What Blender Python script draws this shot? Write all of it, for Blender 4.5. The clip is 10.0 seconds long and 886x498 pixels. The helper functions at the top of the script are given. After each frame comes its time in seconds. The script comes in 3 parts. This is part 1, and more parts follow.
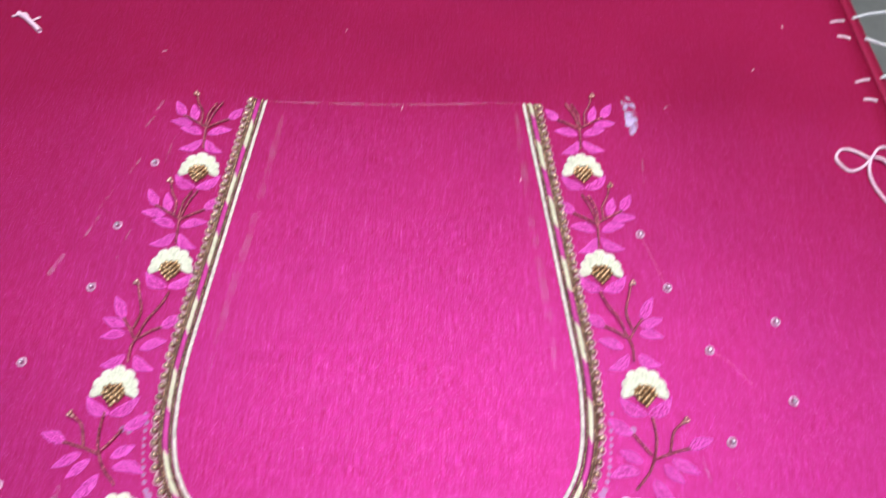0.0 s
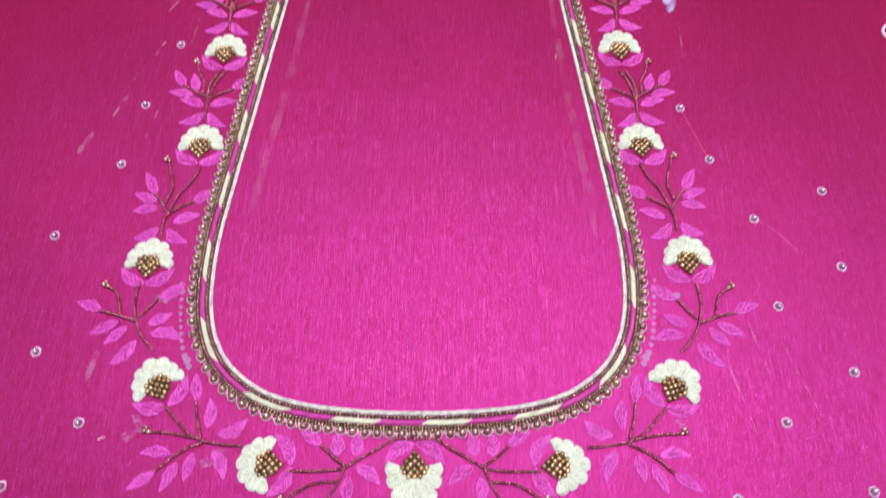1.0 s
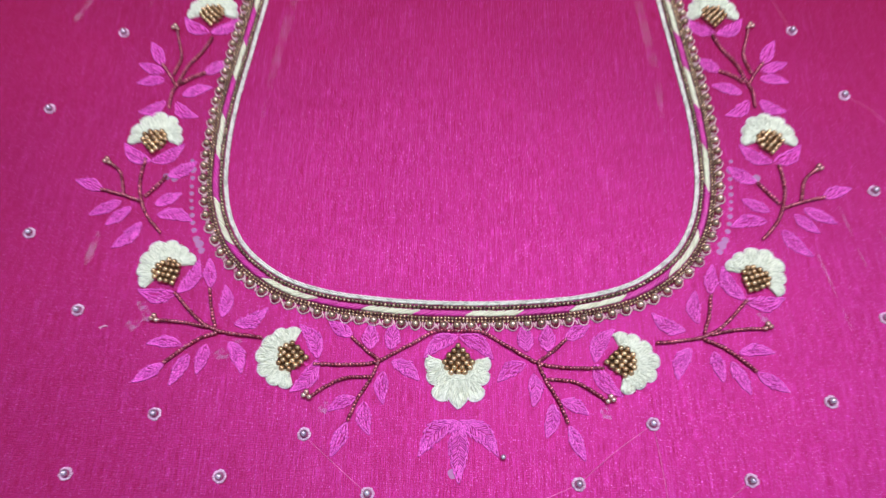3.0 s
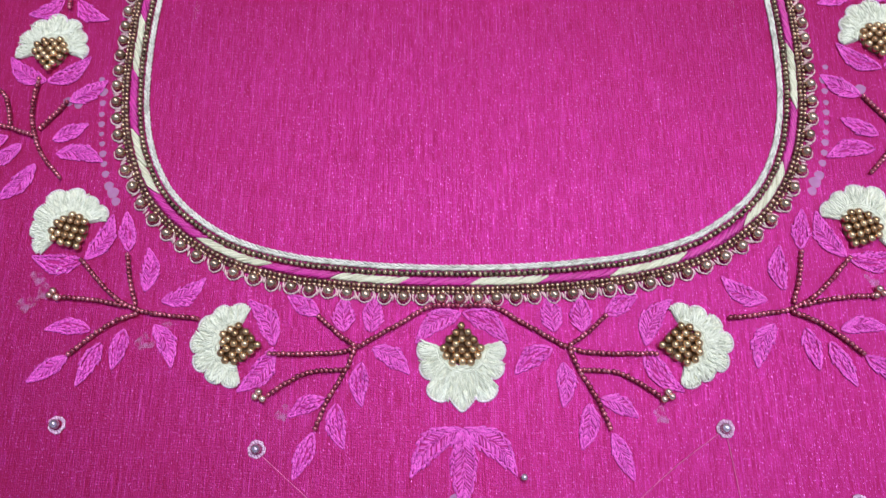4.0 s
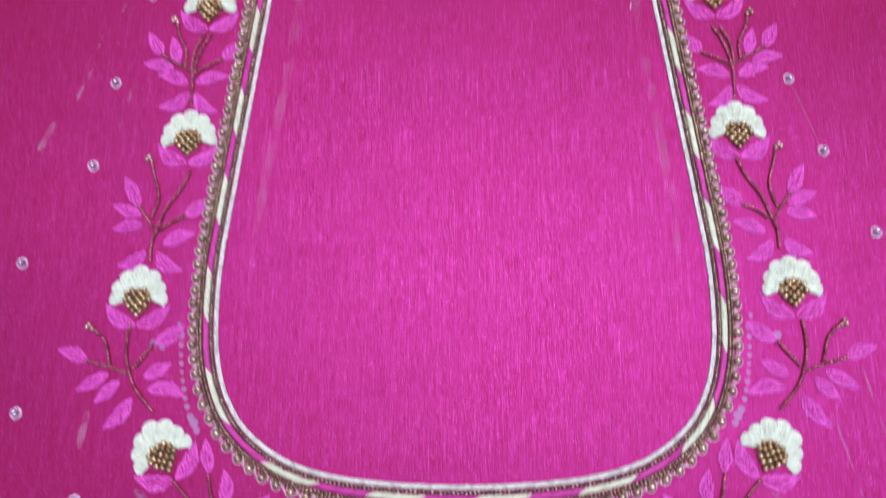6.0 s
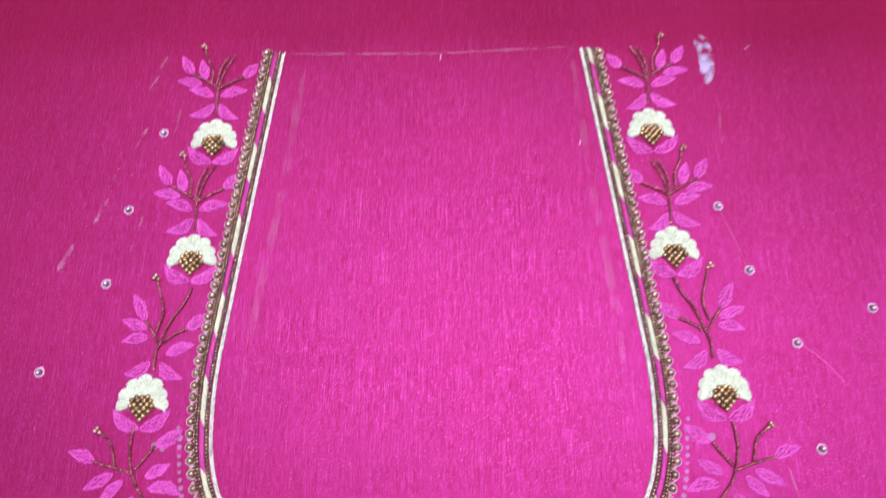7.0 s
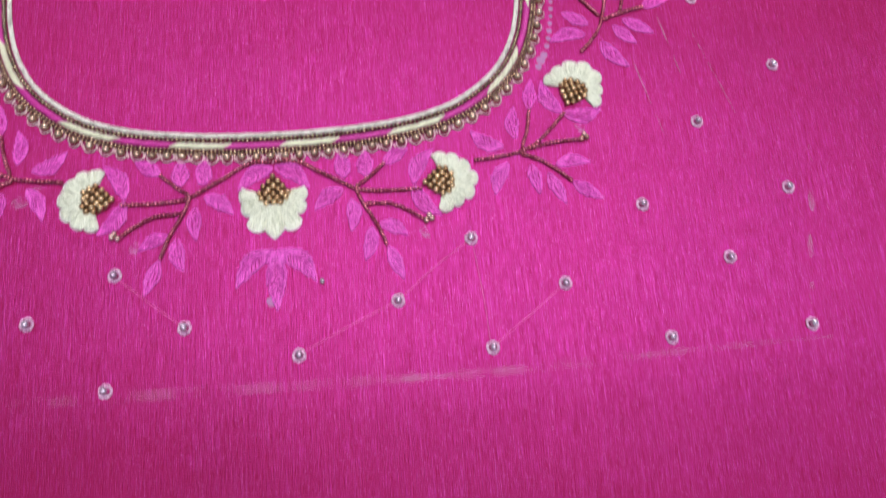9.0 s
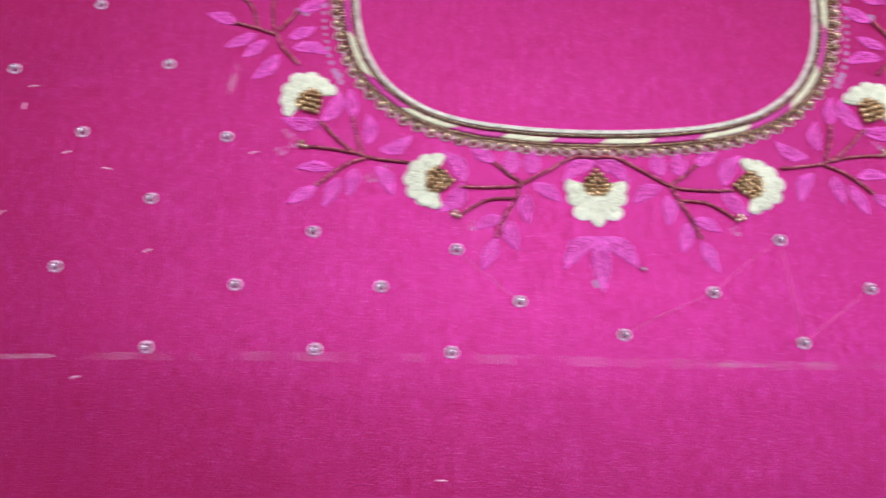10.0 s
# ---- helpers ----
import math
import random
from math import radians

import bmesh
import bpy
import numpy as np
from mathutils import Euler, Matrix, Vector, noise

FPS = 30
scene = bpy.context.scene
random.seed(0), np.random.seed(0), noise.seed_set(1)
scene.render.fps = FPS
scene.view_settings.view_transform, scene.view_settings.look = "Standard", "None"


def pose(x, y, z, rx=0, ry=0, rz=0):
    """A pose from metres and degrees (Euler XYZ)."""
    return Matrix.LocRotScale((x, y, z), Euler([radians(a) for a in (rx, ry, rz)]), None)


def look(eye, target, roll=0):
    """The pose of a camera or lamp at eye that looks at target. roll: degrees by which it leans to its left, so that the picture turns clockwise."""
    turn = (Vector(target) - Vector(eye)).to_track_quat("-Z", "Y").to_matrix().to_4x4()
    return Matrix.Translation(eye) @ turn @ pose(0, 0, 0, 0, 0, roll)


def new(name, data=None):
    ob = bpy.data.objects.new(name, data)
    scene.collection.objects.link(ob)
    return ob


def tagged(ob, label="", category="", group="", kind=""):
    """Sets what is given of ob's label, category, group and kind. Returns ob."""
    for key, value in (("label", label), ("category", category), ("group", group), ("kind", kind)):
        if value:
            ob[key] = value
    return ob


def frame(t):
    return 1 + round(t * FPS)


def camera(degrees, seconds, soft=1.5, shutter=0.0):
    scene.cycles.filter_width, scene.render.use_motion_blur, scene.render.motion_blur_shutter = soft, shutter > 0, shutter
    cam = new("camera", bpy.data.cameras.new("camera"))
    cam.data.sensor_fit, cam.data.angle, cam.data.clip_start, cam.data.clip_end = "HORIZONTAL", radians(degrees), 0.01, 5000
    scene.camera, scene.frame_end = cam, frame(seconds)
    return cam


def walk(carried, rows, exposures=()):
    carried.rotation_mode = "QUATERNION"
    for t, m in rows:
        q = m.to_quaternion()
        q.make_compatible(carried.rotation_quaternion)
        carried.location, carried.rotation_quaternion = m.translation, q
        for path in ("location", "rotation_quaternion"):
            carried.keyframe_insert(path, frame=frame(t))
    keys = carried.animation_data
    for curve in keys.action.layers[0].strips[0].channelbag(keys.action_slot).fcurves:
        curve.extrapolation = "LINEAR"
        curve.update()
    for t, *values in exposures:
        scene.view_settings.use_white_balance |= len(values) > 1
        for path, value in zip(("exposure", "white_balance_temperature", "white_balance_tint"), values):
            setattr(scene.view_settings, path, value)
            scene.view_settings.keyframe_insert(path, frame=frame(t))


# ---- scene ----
cam = camera(62.3, 10.0, soft=1.35, shutter=0.7)
PATH = [
    (0, (0.022, -0.014, 0.315), (0.049, 0.95, -1.437), 2.2),
    (0.5, (0.014, -0.033, 0.306), (0.006, 0.88, -1.473), -0.7),
    (1, (0.011, -0.05, 0.288), (0.008, 0.838, -1.504), -0.0),
    (1.5, (0.006, -0.063, 0.271), (0.004, 0.805, -1.531), 0.3),
    (2, (0.002, -0.073, 0.257), (-0.019, 0.773, -1.554), -0.6),
    (2.5, (0.0, -0.078, 0.256), (-0.032, 0.767, -1.556), -1.1),
    (2.7, (-0.001, -0.074, 0.254), (-0.034, 0.764, -1.562), -1.2),
    (3.8, (-0.002, -0.035, 0.186), (-0.039, 0.588, -1.714), -3.3),
    (4, (-0.001, -0.031, 0.182), (-0.041, 0.561, -1.728), -3.9),
    (4.5, (0.0, -0.033, 0.184), (-0.022, 0.539, -1.733), -2.4),
    (5, (-0.002, -0.031, 0.209), (-0.001, 0.567, -1.7), 0.0),
    (5.5, (-0.002, 0.004, 0.238), (-0.004, 0.534, -1.691), -0.3),
    (6, (-0.003, 0.039, 0.259), (-0.035, 0.518, -1.682), -4.1),
    (6.2, (-0.001, 0.048, 0.267), (-0.041, 0.524, -1.675), -5.0),
    (7.3, (0.009, 0.041, 0.302), (0.025, 0.748, -1.569), 0.4),
    (7.5, (0.011, 0.028, 0.289), (0.091, 0.72, -1.586), 5.0),
    (8, (0.031, -0.011, 0.254), (0.143, 0.561, -1.659), 8.1),
    (8.5, (0.035, -0.049, 0.23), (0.186, 0.493, -1.689), 12.4),
    (9, (0.035, -0.086, 0.228), (0.191, 0.445, -1.693), 12.1),
    (9.5, (-0.007, -0.101, 0.237), (0.064, 0.475, -1.677), 6.1),
    (10, (-0.058, -0.099, 0.241), (-0.028, 0.489, -1.67), 3.6),
]
walk(cam, [(t, look(eye, target, roll)) for t, eye, target, roll in PATH],
     [(0, 0.2, 6500, 10), (0.5, 0.15, 6400, 10), (1.5, 0.0, 6250, 10), (2.5, -0.05, 6100, 10), (4.0, -0.2, 6100, 10), (5.5, -0.2, 5900, 10), (6.0, -0.1, 5750, 10),
      (7.5, 0.1, 6250, 10), (8.0, 0.0, 6000, 10), (8.5, -0.2, 6250, 10), (9.0, -0.15, 6500, 10), (9.5, -0.05, 6500, 10), (10.0, 0.0, 6500, 10)])

# ---- light ----
world = bpy.data.worlds.new("world")
scene.world = world
world.use_nodes = True
world.node_tree.nodes["Background"].inputs["Color"].default_value = (0.75, 0.82, 1.0, 1)
world.node_tree.nodes["Background"].inputs["Strength"].default_value = 0.05
lamp_data = bpy.data.lights.new("tube_light", "AREA")
lamp_data.shape, lamp_data.size, lamp_data.size_y = "RECTANGLE", 1.1, 0.4
lamp_data.energy = 17.5
lamp_data.color = (0.93, 0.97, 1.0)
lamp = new("tube_light", lamp_data)
lamp.matrix_world = look((0.17, 0.31, 1.15), (0.04, 0.10, 0))
# Added blue fill lamp behind the camera; no source is known there.
south_data = bpy.data.lights.new("blue_fill_south", "AREA")
south_data.shape, south_data.size, south_data.size_y = "RECTANGLE", 1.0, 2.0
south_data.energy = 9
south_data.color = (0.55, 0.70, 1.0)
south_fill = new("blue_fill_south", south_data)
south_fill.matrix_world = look((0, -2.05, 0.95), (0, 0, 0.95))
# Two unseen blue fill lamps, added to turn the silk's sides violet.
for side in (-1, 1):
    side_data = bpy.data.lights.new("blue_fill_side", "AREA")
    side_data.shape, side_data.size, side_data.size_y = "RECTANGLE", 1.4, 1.2
    side_data.energy = 10 if side < 0 else 15
    side_data.color = (0.45, 0.62, 1.0)
    new("blue_fill_side", side_data).matrix_world = look((2.05 * side, 0, 1.6), (0, 0, 1.6))


# ---- materials ----
class Nodes:
    """A small wrapper to write node trees briefly."""

    def __init__(self, name):
        self.material = bpy.data.materials.new(name)
        self.material.use_nodes = True
        self.tree = self.material.node_tree
        self.tree.nodes.clear()
        self.out = self.add("ShaderNodeOutputMaterial")

    def add(self, kind, **values):
        node = self.tree.nodes.new(kind)
        for key, value in values.items():
            node.inputs[key.replace("_", " ")].default_value = value
        return node

    def link(self, a, b):
        self.tree.links.new(a, b)

    def noise(self, vector, scale, detail=2.0, stretch=(1, 1, 1)):
        m = self.add("ShaderNodeMapping", Scale=stretch)
        self.link(vector, m.inputs["Vector"])
        n = self.add("ShaderNodeTexNoise", Scale=scale, Detail=detail)
        self.link(m.outputs["Vector"], n.inputs["Vector"])
        return n.outputs["Fac"]

    def ramp(self, value, stops):
        r = self.add("ShaderNodeValToRGB")
        while len(r.color_ramp.elements) < len(stops):
            r.color_ramp.elements.new(0.5)
        for element, (at, colour) in zip(r.color_ramp.elements, stops):
            element.position, element.color = at, (*colour, 1)
        self.link(value, r.inputs["Fac"])
        return r.outputs["Color"]

    def maths(self, kind, a, b):
        n = self.tree.nodes.new("ShaderNodeMath")
        n.operation = kind
        for socket, v in zip(n.inputs, (a, b)):
            if isinstance(v, (int, float)):
                socket.default_value = v
            else:
                self.link(v, socket)
        return n.outputs["Value"]

    def bump(self, height, strength, distance):
        b = self.add("ShaderNodeBump", Strength=strength, Distance=distance)
        self.link(height, b.inputs["Height"])
        return b.outputs["Normal"]


def silk_material(name, low, high, sheen):
    """Woven silk: long slubs one way, a finer weave across, and a coloured sheen."""
    n = Nodes(name)
    at = n.add("ShaderNodeTexCoord").outputs["Object"]
    slub = n.maths("ADD", n.maths("MULTIPLY", n.noise(at, 1.0, 2.0, (1500, 45, 1)), 0.3), n.maths("MULTIPLY", n.noise(at, 1.0, 2.0, (4200, 200, 1)), 0.7))
    weft = n.noise(at, 1.0, 2.0, (350, 3200, 1))
    spark = n.noise(at, 3200, 1.0)
    patch = n.noise(at, 14, 3.0)
    height = n.maths("ADD", n.maths("MULTIPLY", slub, 1.0), n.maths("ADD", n.maths("MULTIPLY", weft, 0.45), n.maths("MULTIPLY", spark, 0.6)))
    normal = n.bump(height, 0.42, 0.0004)
    shade = n.maths("ADD", n.maths("MULTIPLY", slub, 0.6), n.maths("MULTIPLY", patch, 0.4))
    colour = n.ramp(shade, [(0.28, low), (0.72, high)])
    body = n.add("ShaderNodeBsdfPrincipled", Roughness=0.7)
    body.inputs["Specular IOR Level"].default_value = 0.05
    gloss = n.add("ShaderNodeBsdfGlossy", Color=(*sheen, 1))
    n.link(n.maths("ADD", 0.28, n.maths("MULTIPLY", patch, 0.1)), gloss.inputs["Roughness"])
    n.link(colour, body.inputs["Base Color"])
    n.link(normal, body.inputs["Normal"])
    n.link(normal, gloss.inputs["Normal"])
    mix = n.add("ShaderNodeMixShader")
    glint = n.ramp(n.noise(at, 1.0, 1.0, (3600, 1500, 1)), [(0.64, (0, 0, 0)), (0.73, (0.5, 0.5, 0.5))])
    line = n.ramp(n.noise(at, 1.0, 1.0, (2700, 38, 1)), [(0.60, (0, 0, 0)), (0.74, (0.26, 0.26, 0.26))])
    glint = n.maths("ADD", glint, n.maths("MULTIPLY", line, n.noise(at, 1.0, 2.0, (900, 420, 1))))
    fac = n.ramp(n.maths("ADD", n.maths("MULTIPLY", spark, 0.3), n.maths("MULTIPLY", slub, 0.7)), [(0.40, (0.10, 0.10, 0.10)), (0.52, (0.20, 0.20, 0.20)), (0.64, (0.46, 0.46, 0.46))])
    pale = n.add("ShaderNodeMix")
    pale.data_type = "RGBA"
    n.link(n.maths("MINIMUM", n.maths("MULTIPLY", glint, 1.3), 1.0), pale.inputs[0])
    pale.inputs[6].default_value, pale.inputs[7].default_value = (*sheen, 1), (0.92, 0.26, 0.72, 1)
    n.link(pale.outputs[2], gloss.inputs["Color"])
    n.link(n.maths("ADD", fac, glint), mix.inputs["Fac"])
    n.link(body.outputs["BSDF"], mix.inputs[1])
    n.link(gloss.outputs["BSDF"], mix.inputs[2])
    n.link(mix.outputs["Shader"], n.out.inputs["Surface"])
    return n.material


def thread_material(name, low, high, rough=0.55, specular=0.4, grain=2500):
    """Embroidery thread: fine fibre grain and a soft shine."""
    n = Nodes(name)
    at = n.add("ShaderNodeTexCoord").outputs["Object"]
    island = n.add("ShaderNodeNewGeometry").outputs["Random Per Island"]
    fine = n.noise(at, grain, 2.0)
    wide = n.noise(at, 220, 2.0)
    shade = n.maths("ADD", n.maths("MULTIPLY", island, 0.3), n.maths("ADD", n.maths("MULTIPLY", fine, 0.4), n.maths("MULTIPLY", wide, 0.4)))
    body = n.add("ShaderNodeBsdfPrincipled", Roughness=rough)
    body.inputs["Specular IOR Level"].default_value = specular
    n.link(n.ramp(shade, [(0.34, low), (0.62, high)]), body.inputs["Base Color"])
    n.link(n.bump(fine, 0.5, 0.0002), body.inputs["Normal"])
    n.link(body.outputs["BSDF"], n.out.inputs["Surface"])
    return n.material


def bead_material(name, low, high, rough, metal):
    """Metallic glass bead, a little different from bead to bead."""
    n = Nodes(name)
    at = n.add("ShaderNodeTexCoord").outputs["Object"]
    each = n.add("ShaderNodeObjectInfo").outputs["Random"]
    island = n.add("ShaderNodeNewGeometry").outputs["Random Per Island"]
    worn = n.noise(at, 1500, 2.0)
    shade = n.maths("ADD", n.maths("MULTIPLY", n.maths("FRACT", n.maths("ADD", each, island), 0), 0.6), n.maths("MULTIPLY", worn, 0.4))
    body = n.add("ShaderNodeBsdfPrincipled", Metallic=metal, Coat_Weight=0.7, Coat_Roughness=0.12)
    n.link(n.ramp(shade, [(0.2, low), (0.8, high)]), body.inputs["Base Color"])
    n.link(n.maths("ADD", rough, n.maths("MULTIPLY", worn, 0.12)), body.inputs["Roughness"])
    n.link(body.outputs["BSDF"], n.out.inputs["Surface"])
    return n.material


def plain_material(name, low, high, scale, rough, bump=0.2, alpha=1.0, gap=None):
    """A dull surface with blotches; alpha below one lets the cloth show through, broken up where gap is given."""
    n = Nodes(name)
    at = n.add("ShaderNodeTexCoord").outputs["Object"]
    wide, fine = n.noise(at, scale, 4.0), n.noise(at, scale * 12, 2.0)
    body = n.add("ShaderNodeBsdfPrincipled", Roughness=rough, Alpha=alpha)
    n.link(n.ramp(n.maths("ADD", n.maths("MULTIPLY", wide, 0.7), n.maths("MULTIPLY", fine, 0.3)), [(0.3, low), (0.7, high)]), body.inputs["Base Color"])
    n.link(n.bump(fine, bump, 0.001), body.inputs["Normal"])
    if gap:
        hole = n.noise(at, gap, 3.0)
        n.link(n.maths("MULTIPLY", n.ramp(hole, [(0.4, (0, 0, 0)), (0.65, (1, 1, 1))]), alpha), body.inputs["Alpha"])
    n.link(body.outputs["BSDF"], n.out.inputs["Surface"])
    return n.material


SILK = silk_material("magenta_silk", (0.25, 0.005, 0.024), (0.38, 0.010, 0.050), (0.62, 0.052, 0.42))
HEM = silk_material("crimson_hem", (0.28, 0.006, 0.03), (0.36, 0.010, 0.05), (0.5, 0.12, 0.25))
WHITE_THREAD = thread_material("ivory_thread", (0.57, 0.55, 0.39), (0.90, 0.865, 0.69))
EDGE_THREAD = thread_material("pale_pink_edging_thread", (0.80, 0.60, 0.66), (0.90, 0.76, 0.80))
CORD_THREAD = thread_material("silver_white_cord_thread", (0.50, 0.44, 0.36), (0.86, 0.79, 0.68), 0.4, 0.6)
CREAM_THREAD = thread_material("cream_thread", (0.62, 0.55, 0.36), (0.84, 0.78, 0.56))
PINK_THREAD = thread_material("magenta_thread", (0.60, 0.018, 0.32), (0.95, 0.12, 0.62), 0.4, 0.6)
SATIN_THREAD = thread_material("deep_magenta_thread", (0.44, 0.010, 0.17), (0.70, 0.035, 0.34), 0.42, 0.6)
UNDER_THREAD = thread_material("magenta_underlay_thread", (0.34, 0.008, 0.09), (0.50, 0.018, 0.19), 0.6, 0.2)
LOOP_THREAD = thread_material("dusty_pink_loop_thread", (0.76, 0.44, 0.45), (0.92, 0.70, 0.66))
LACE_THREAD = thread_material("white_lacing_thread", (0.66, 0.60, 0.60), (0.82, 0.78, 0.76))
BOW_THREAD = thread_material("pale_pink_cotton_thread", (0.74, 0.42, 0.54), (0.88, 0.60, 0.68))
RING_THREAD = thread_material("rose_white_ring_thread", (0.72, 0.36, 0.55), (0.90, 0.60, 0.76))
STRAY_THREAD = thread_material("rose_stray_thread", (0.62, 0.10, 0.22), (0.75, 0.18, 0.32))
# Thread under the beads, coloured dark to stand in for shade between them.
GAP_SHADE_THREAD = thread_material("dark_maroon_gap_shade_thread", (0.08, 0.009, 0.022), (0.15, 0.022, 0.045))
HEART_THREAD = thread_material("brown_gold_padding_thread", (0.10, 0.04, 0.02), (0.20, 0.10, 0.045))
ANTIQUE = bead_material("antique_bronze_bead", (0.18, 0.11, 0.065), (0.50, 0.37, 0.22), 0.18, 0.95)
GOLD = bead_material("old_gold_bead", (0.38, 0.20, 0.085), (0.80, 0.54, 0.29), 0.18, 0.95)
COPPER = bead_material("maroon_copper_bead", (0.34, 0.045, 0.08), (0.68, 0.20, 0.25), 0.20, 0.85)
ROSE = bead_material("rose_gold_bead", (0.54, 0.24, 0.20), (0.86, 0.56, 0.46), 0.18, 0.9)
BRONZE = bead_material("brown_bronze_bead", (0.26, 0.14, 0.08), (0.66, 0.45, 0.29), 0.18, 0.95)
PEARL = bead_material("taupe_gold_pearl", (0.38, 0.22, 0.14), (0.72, 0.50, 0.34), 0.16, 0.95)
LILAC = bead_material("silver_lilac_pearl", (0.52, 0.36, 0.45), (0.78, 0.62, 0.69), 0.16, 0.75)
FAINT = plain_material("rubbed_chalk", (0.85, 0.45, 0.62), (0.92, 0.6, 0.76), 300, 0.9, alpha=0.085, gap=90)
CHALK = plain_material("tailors_chalk", (0.85, 0.45, 0.62), (0.92, 0.62, 0.76), 400, 0.9, alpha=0.22, gap=120)
SMEAR = plain_material("thin_gum_smear", (0.70, 0.40, 0.75), (0.82, 0.58, 0.85), 500, 0.5, alpha=0.24, gap=420)
GUM = plain_material("dried_gum", (0.70, 0.40, 0.75), (0.82, 0.58, 0.85), 500, 0.5, alpha=0.34)
VIOLET = plain_material("violet_chalk", (0.62, 0.45, 0.78), (0.75, 0.62, 0.86), 500, 0.8, alpha=0.7, gap=160)
FLOOR = plain_material("grey_cement", (0.09, 0.09, 0.085), (0.15, 0.15, 0.14), 9, 0.8)
WALL = plain_material("off_white_plaster", (0.72, 0.71, 0.68), (0.80, 0.79, 0.76), 3, 0.9)
WOOD = plain_material("plain_wood", (0.20, 0.11, 0.05), (0.34, 0.21, 0.11), 25, 0.6)

# ---- building helpers ----
MM = 0.001


def tidy(name, verts, faces, material, smooth=True):
    """A mesh from vertices in millimetres."""
    mesh = bpy.data.meshes.new(name)
    mesh.from_pydata([(x * MM, y * MM, z * MM) for x, y, z in verts], [], faces)
    mesh.materials.append(material)
    if smooth:
        mesh.polygons.foreach_set("use_smooth", [True] * len(mesh.polygons))
    mesh.update()
    return mesh


def part(name, mesh, parent, label="", at=(0, 0, 0), turn=0.0, kind=""):
    """One mesh object under a thing or part; at in millimetres."""
    ob = new(name, mesh)
    ob.parent = parent
    ob.matrix_basis = pose(at[0] * MM, at[1] * MM, at[2] * MM, 0, 0, turn)
    return tagged(ob, label, kind=kind)


def thing(name, label, category, group="", at=(0, 0, 0), turn=0.0, kind=""):
    ob = new(name)
    ob.empty_display_size = 0.005
    ob.matrix_basis = pose(at[0] * MM, at[1] * MM, at[2] * MM, 0, 0, turn)
    return tagged(ob, label, category, group, kind)


def smooth_line(points, step):
    """A smooth curve through the points (x, y), cut into even steps."""
    p = [np.array(q, float) for q in points]
    p = [2 * p[0] - p[1]] + p + [2 * p[-1] - p[-2]]
    fine = []
    for i in range(1, len(p) - 2):
        for u in np.linspace(0, 1, 24, endpoint=False):
            a, b, c, d = p[i - 1:i + 3]
            fine.append(0.5 * (2 * b + (c - a) * u + (2 * a - 5 * b + 4 * c - d) * u * u + (3 * b - a - 3 * c + d) * u ** 3))
    fine.append(p[-2])
    fine = np.array(fine)
    run = np.concatenate([[0], np.cumsum(np.linalg.norm(np.diff(fine, axis=0), axis=1))])
    n = max(1, round(run[-1] / step))
    marks = np.linspace(0, run[-1], n + 1)
    return np.stack([np.interp(marks, run, fine[:, 0]), np.interp(marks, run, fine[:, 1])], axis=1)


class Stitches:
    """Gathers many small stitches, each a short rounded bundle of thread."""

    def __init__(self):
        self.verts, self.faces = [], []

    def add(self, a, b, width, z=0.3, height=None, sides=6):
        a, b = np.array(a, float), np.array(b, float)
        way = b - a
        length = max(1e-6, np.linalg.norm(way))
        way /= length
        side = np.array((-way[1], way[0]))
        height = width if height is None else height
        base = len(self.verts)
        self.verts.append((*a, z - 0.3 * height))
        for u, r in ((0.12, 0.62), (0.38, 1.0), (0.66, 0.98), (0.9, 0.58)):
            c = a + way * length * u
            for k in range(sides):
                t = 2 * math.pi * k / sides
                q = c + side * (math.cos(t) * r * width / 2)
                self.verts.append((q[0], q[1], z + (math.sin(t) * r) * height / 2))
        self.verts.append((*b, z - 0.3 * height))
        end = len(self.verts) - 1
        for k in range(sides):
            m = (k + 1) % sides
            self.faces.append((base, base + 1 + m, base + 1 + k))
            for ring in range(3):
                lo, hi = base + 1 + ring * sides, base + 1 + (ring + 1) * sides
                self.faces.append((lo + k, lo + m, hi + m, hi + k))
            self.faces.append((base + 1 + 3 * sides + k, base + 1 + 3 * sides + m, end))

    def mesh(self, name, material):
        return tidy(name, self.verts, self.faces, material)


def tube(name, line, radius, material, sides=6, closed=False):
    """A thread along a line of (x, y, z)."""
    line = [Vector(p) for p in line]
    verts, faces, n = [], [], len(line)
    for i, p in enumerate(line):
        ahead = line[(i + 1) % n] if closed or i < n - 1 else p
        back = line[i - 1] if closed or i > 0 else p
        way = (ahead - back).normalized()
        side = way.cross(Vector((0, 0, 1))).normalized() if abs(way.z) < 0.99 else Vector((1, 0, 0))
        up = side.cross(way)
        for k in range(sides):
            t = 2 * math.pi * k / sides
            verts.append(p + (side * math.cos(t) + up * math.sin(t)) * radius)
    for i in range(n if closed else n - 1):
        j = (i + 1) % n
        for k in range(sides):
            m = (k + 1) % sides
            faces.append((i * sides + k, i * sides + m, j * sides + m, j * sides + k))
    if not closed:
        faces.append(tuple(range(sides)))
        faces.append(tuple(reversed(range((n - 1) * sides, n * sides))))
    return tidy(name, verts, faces, material)


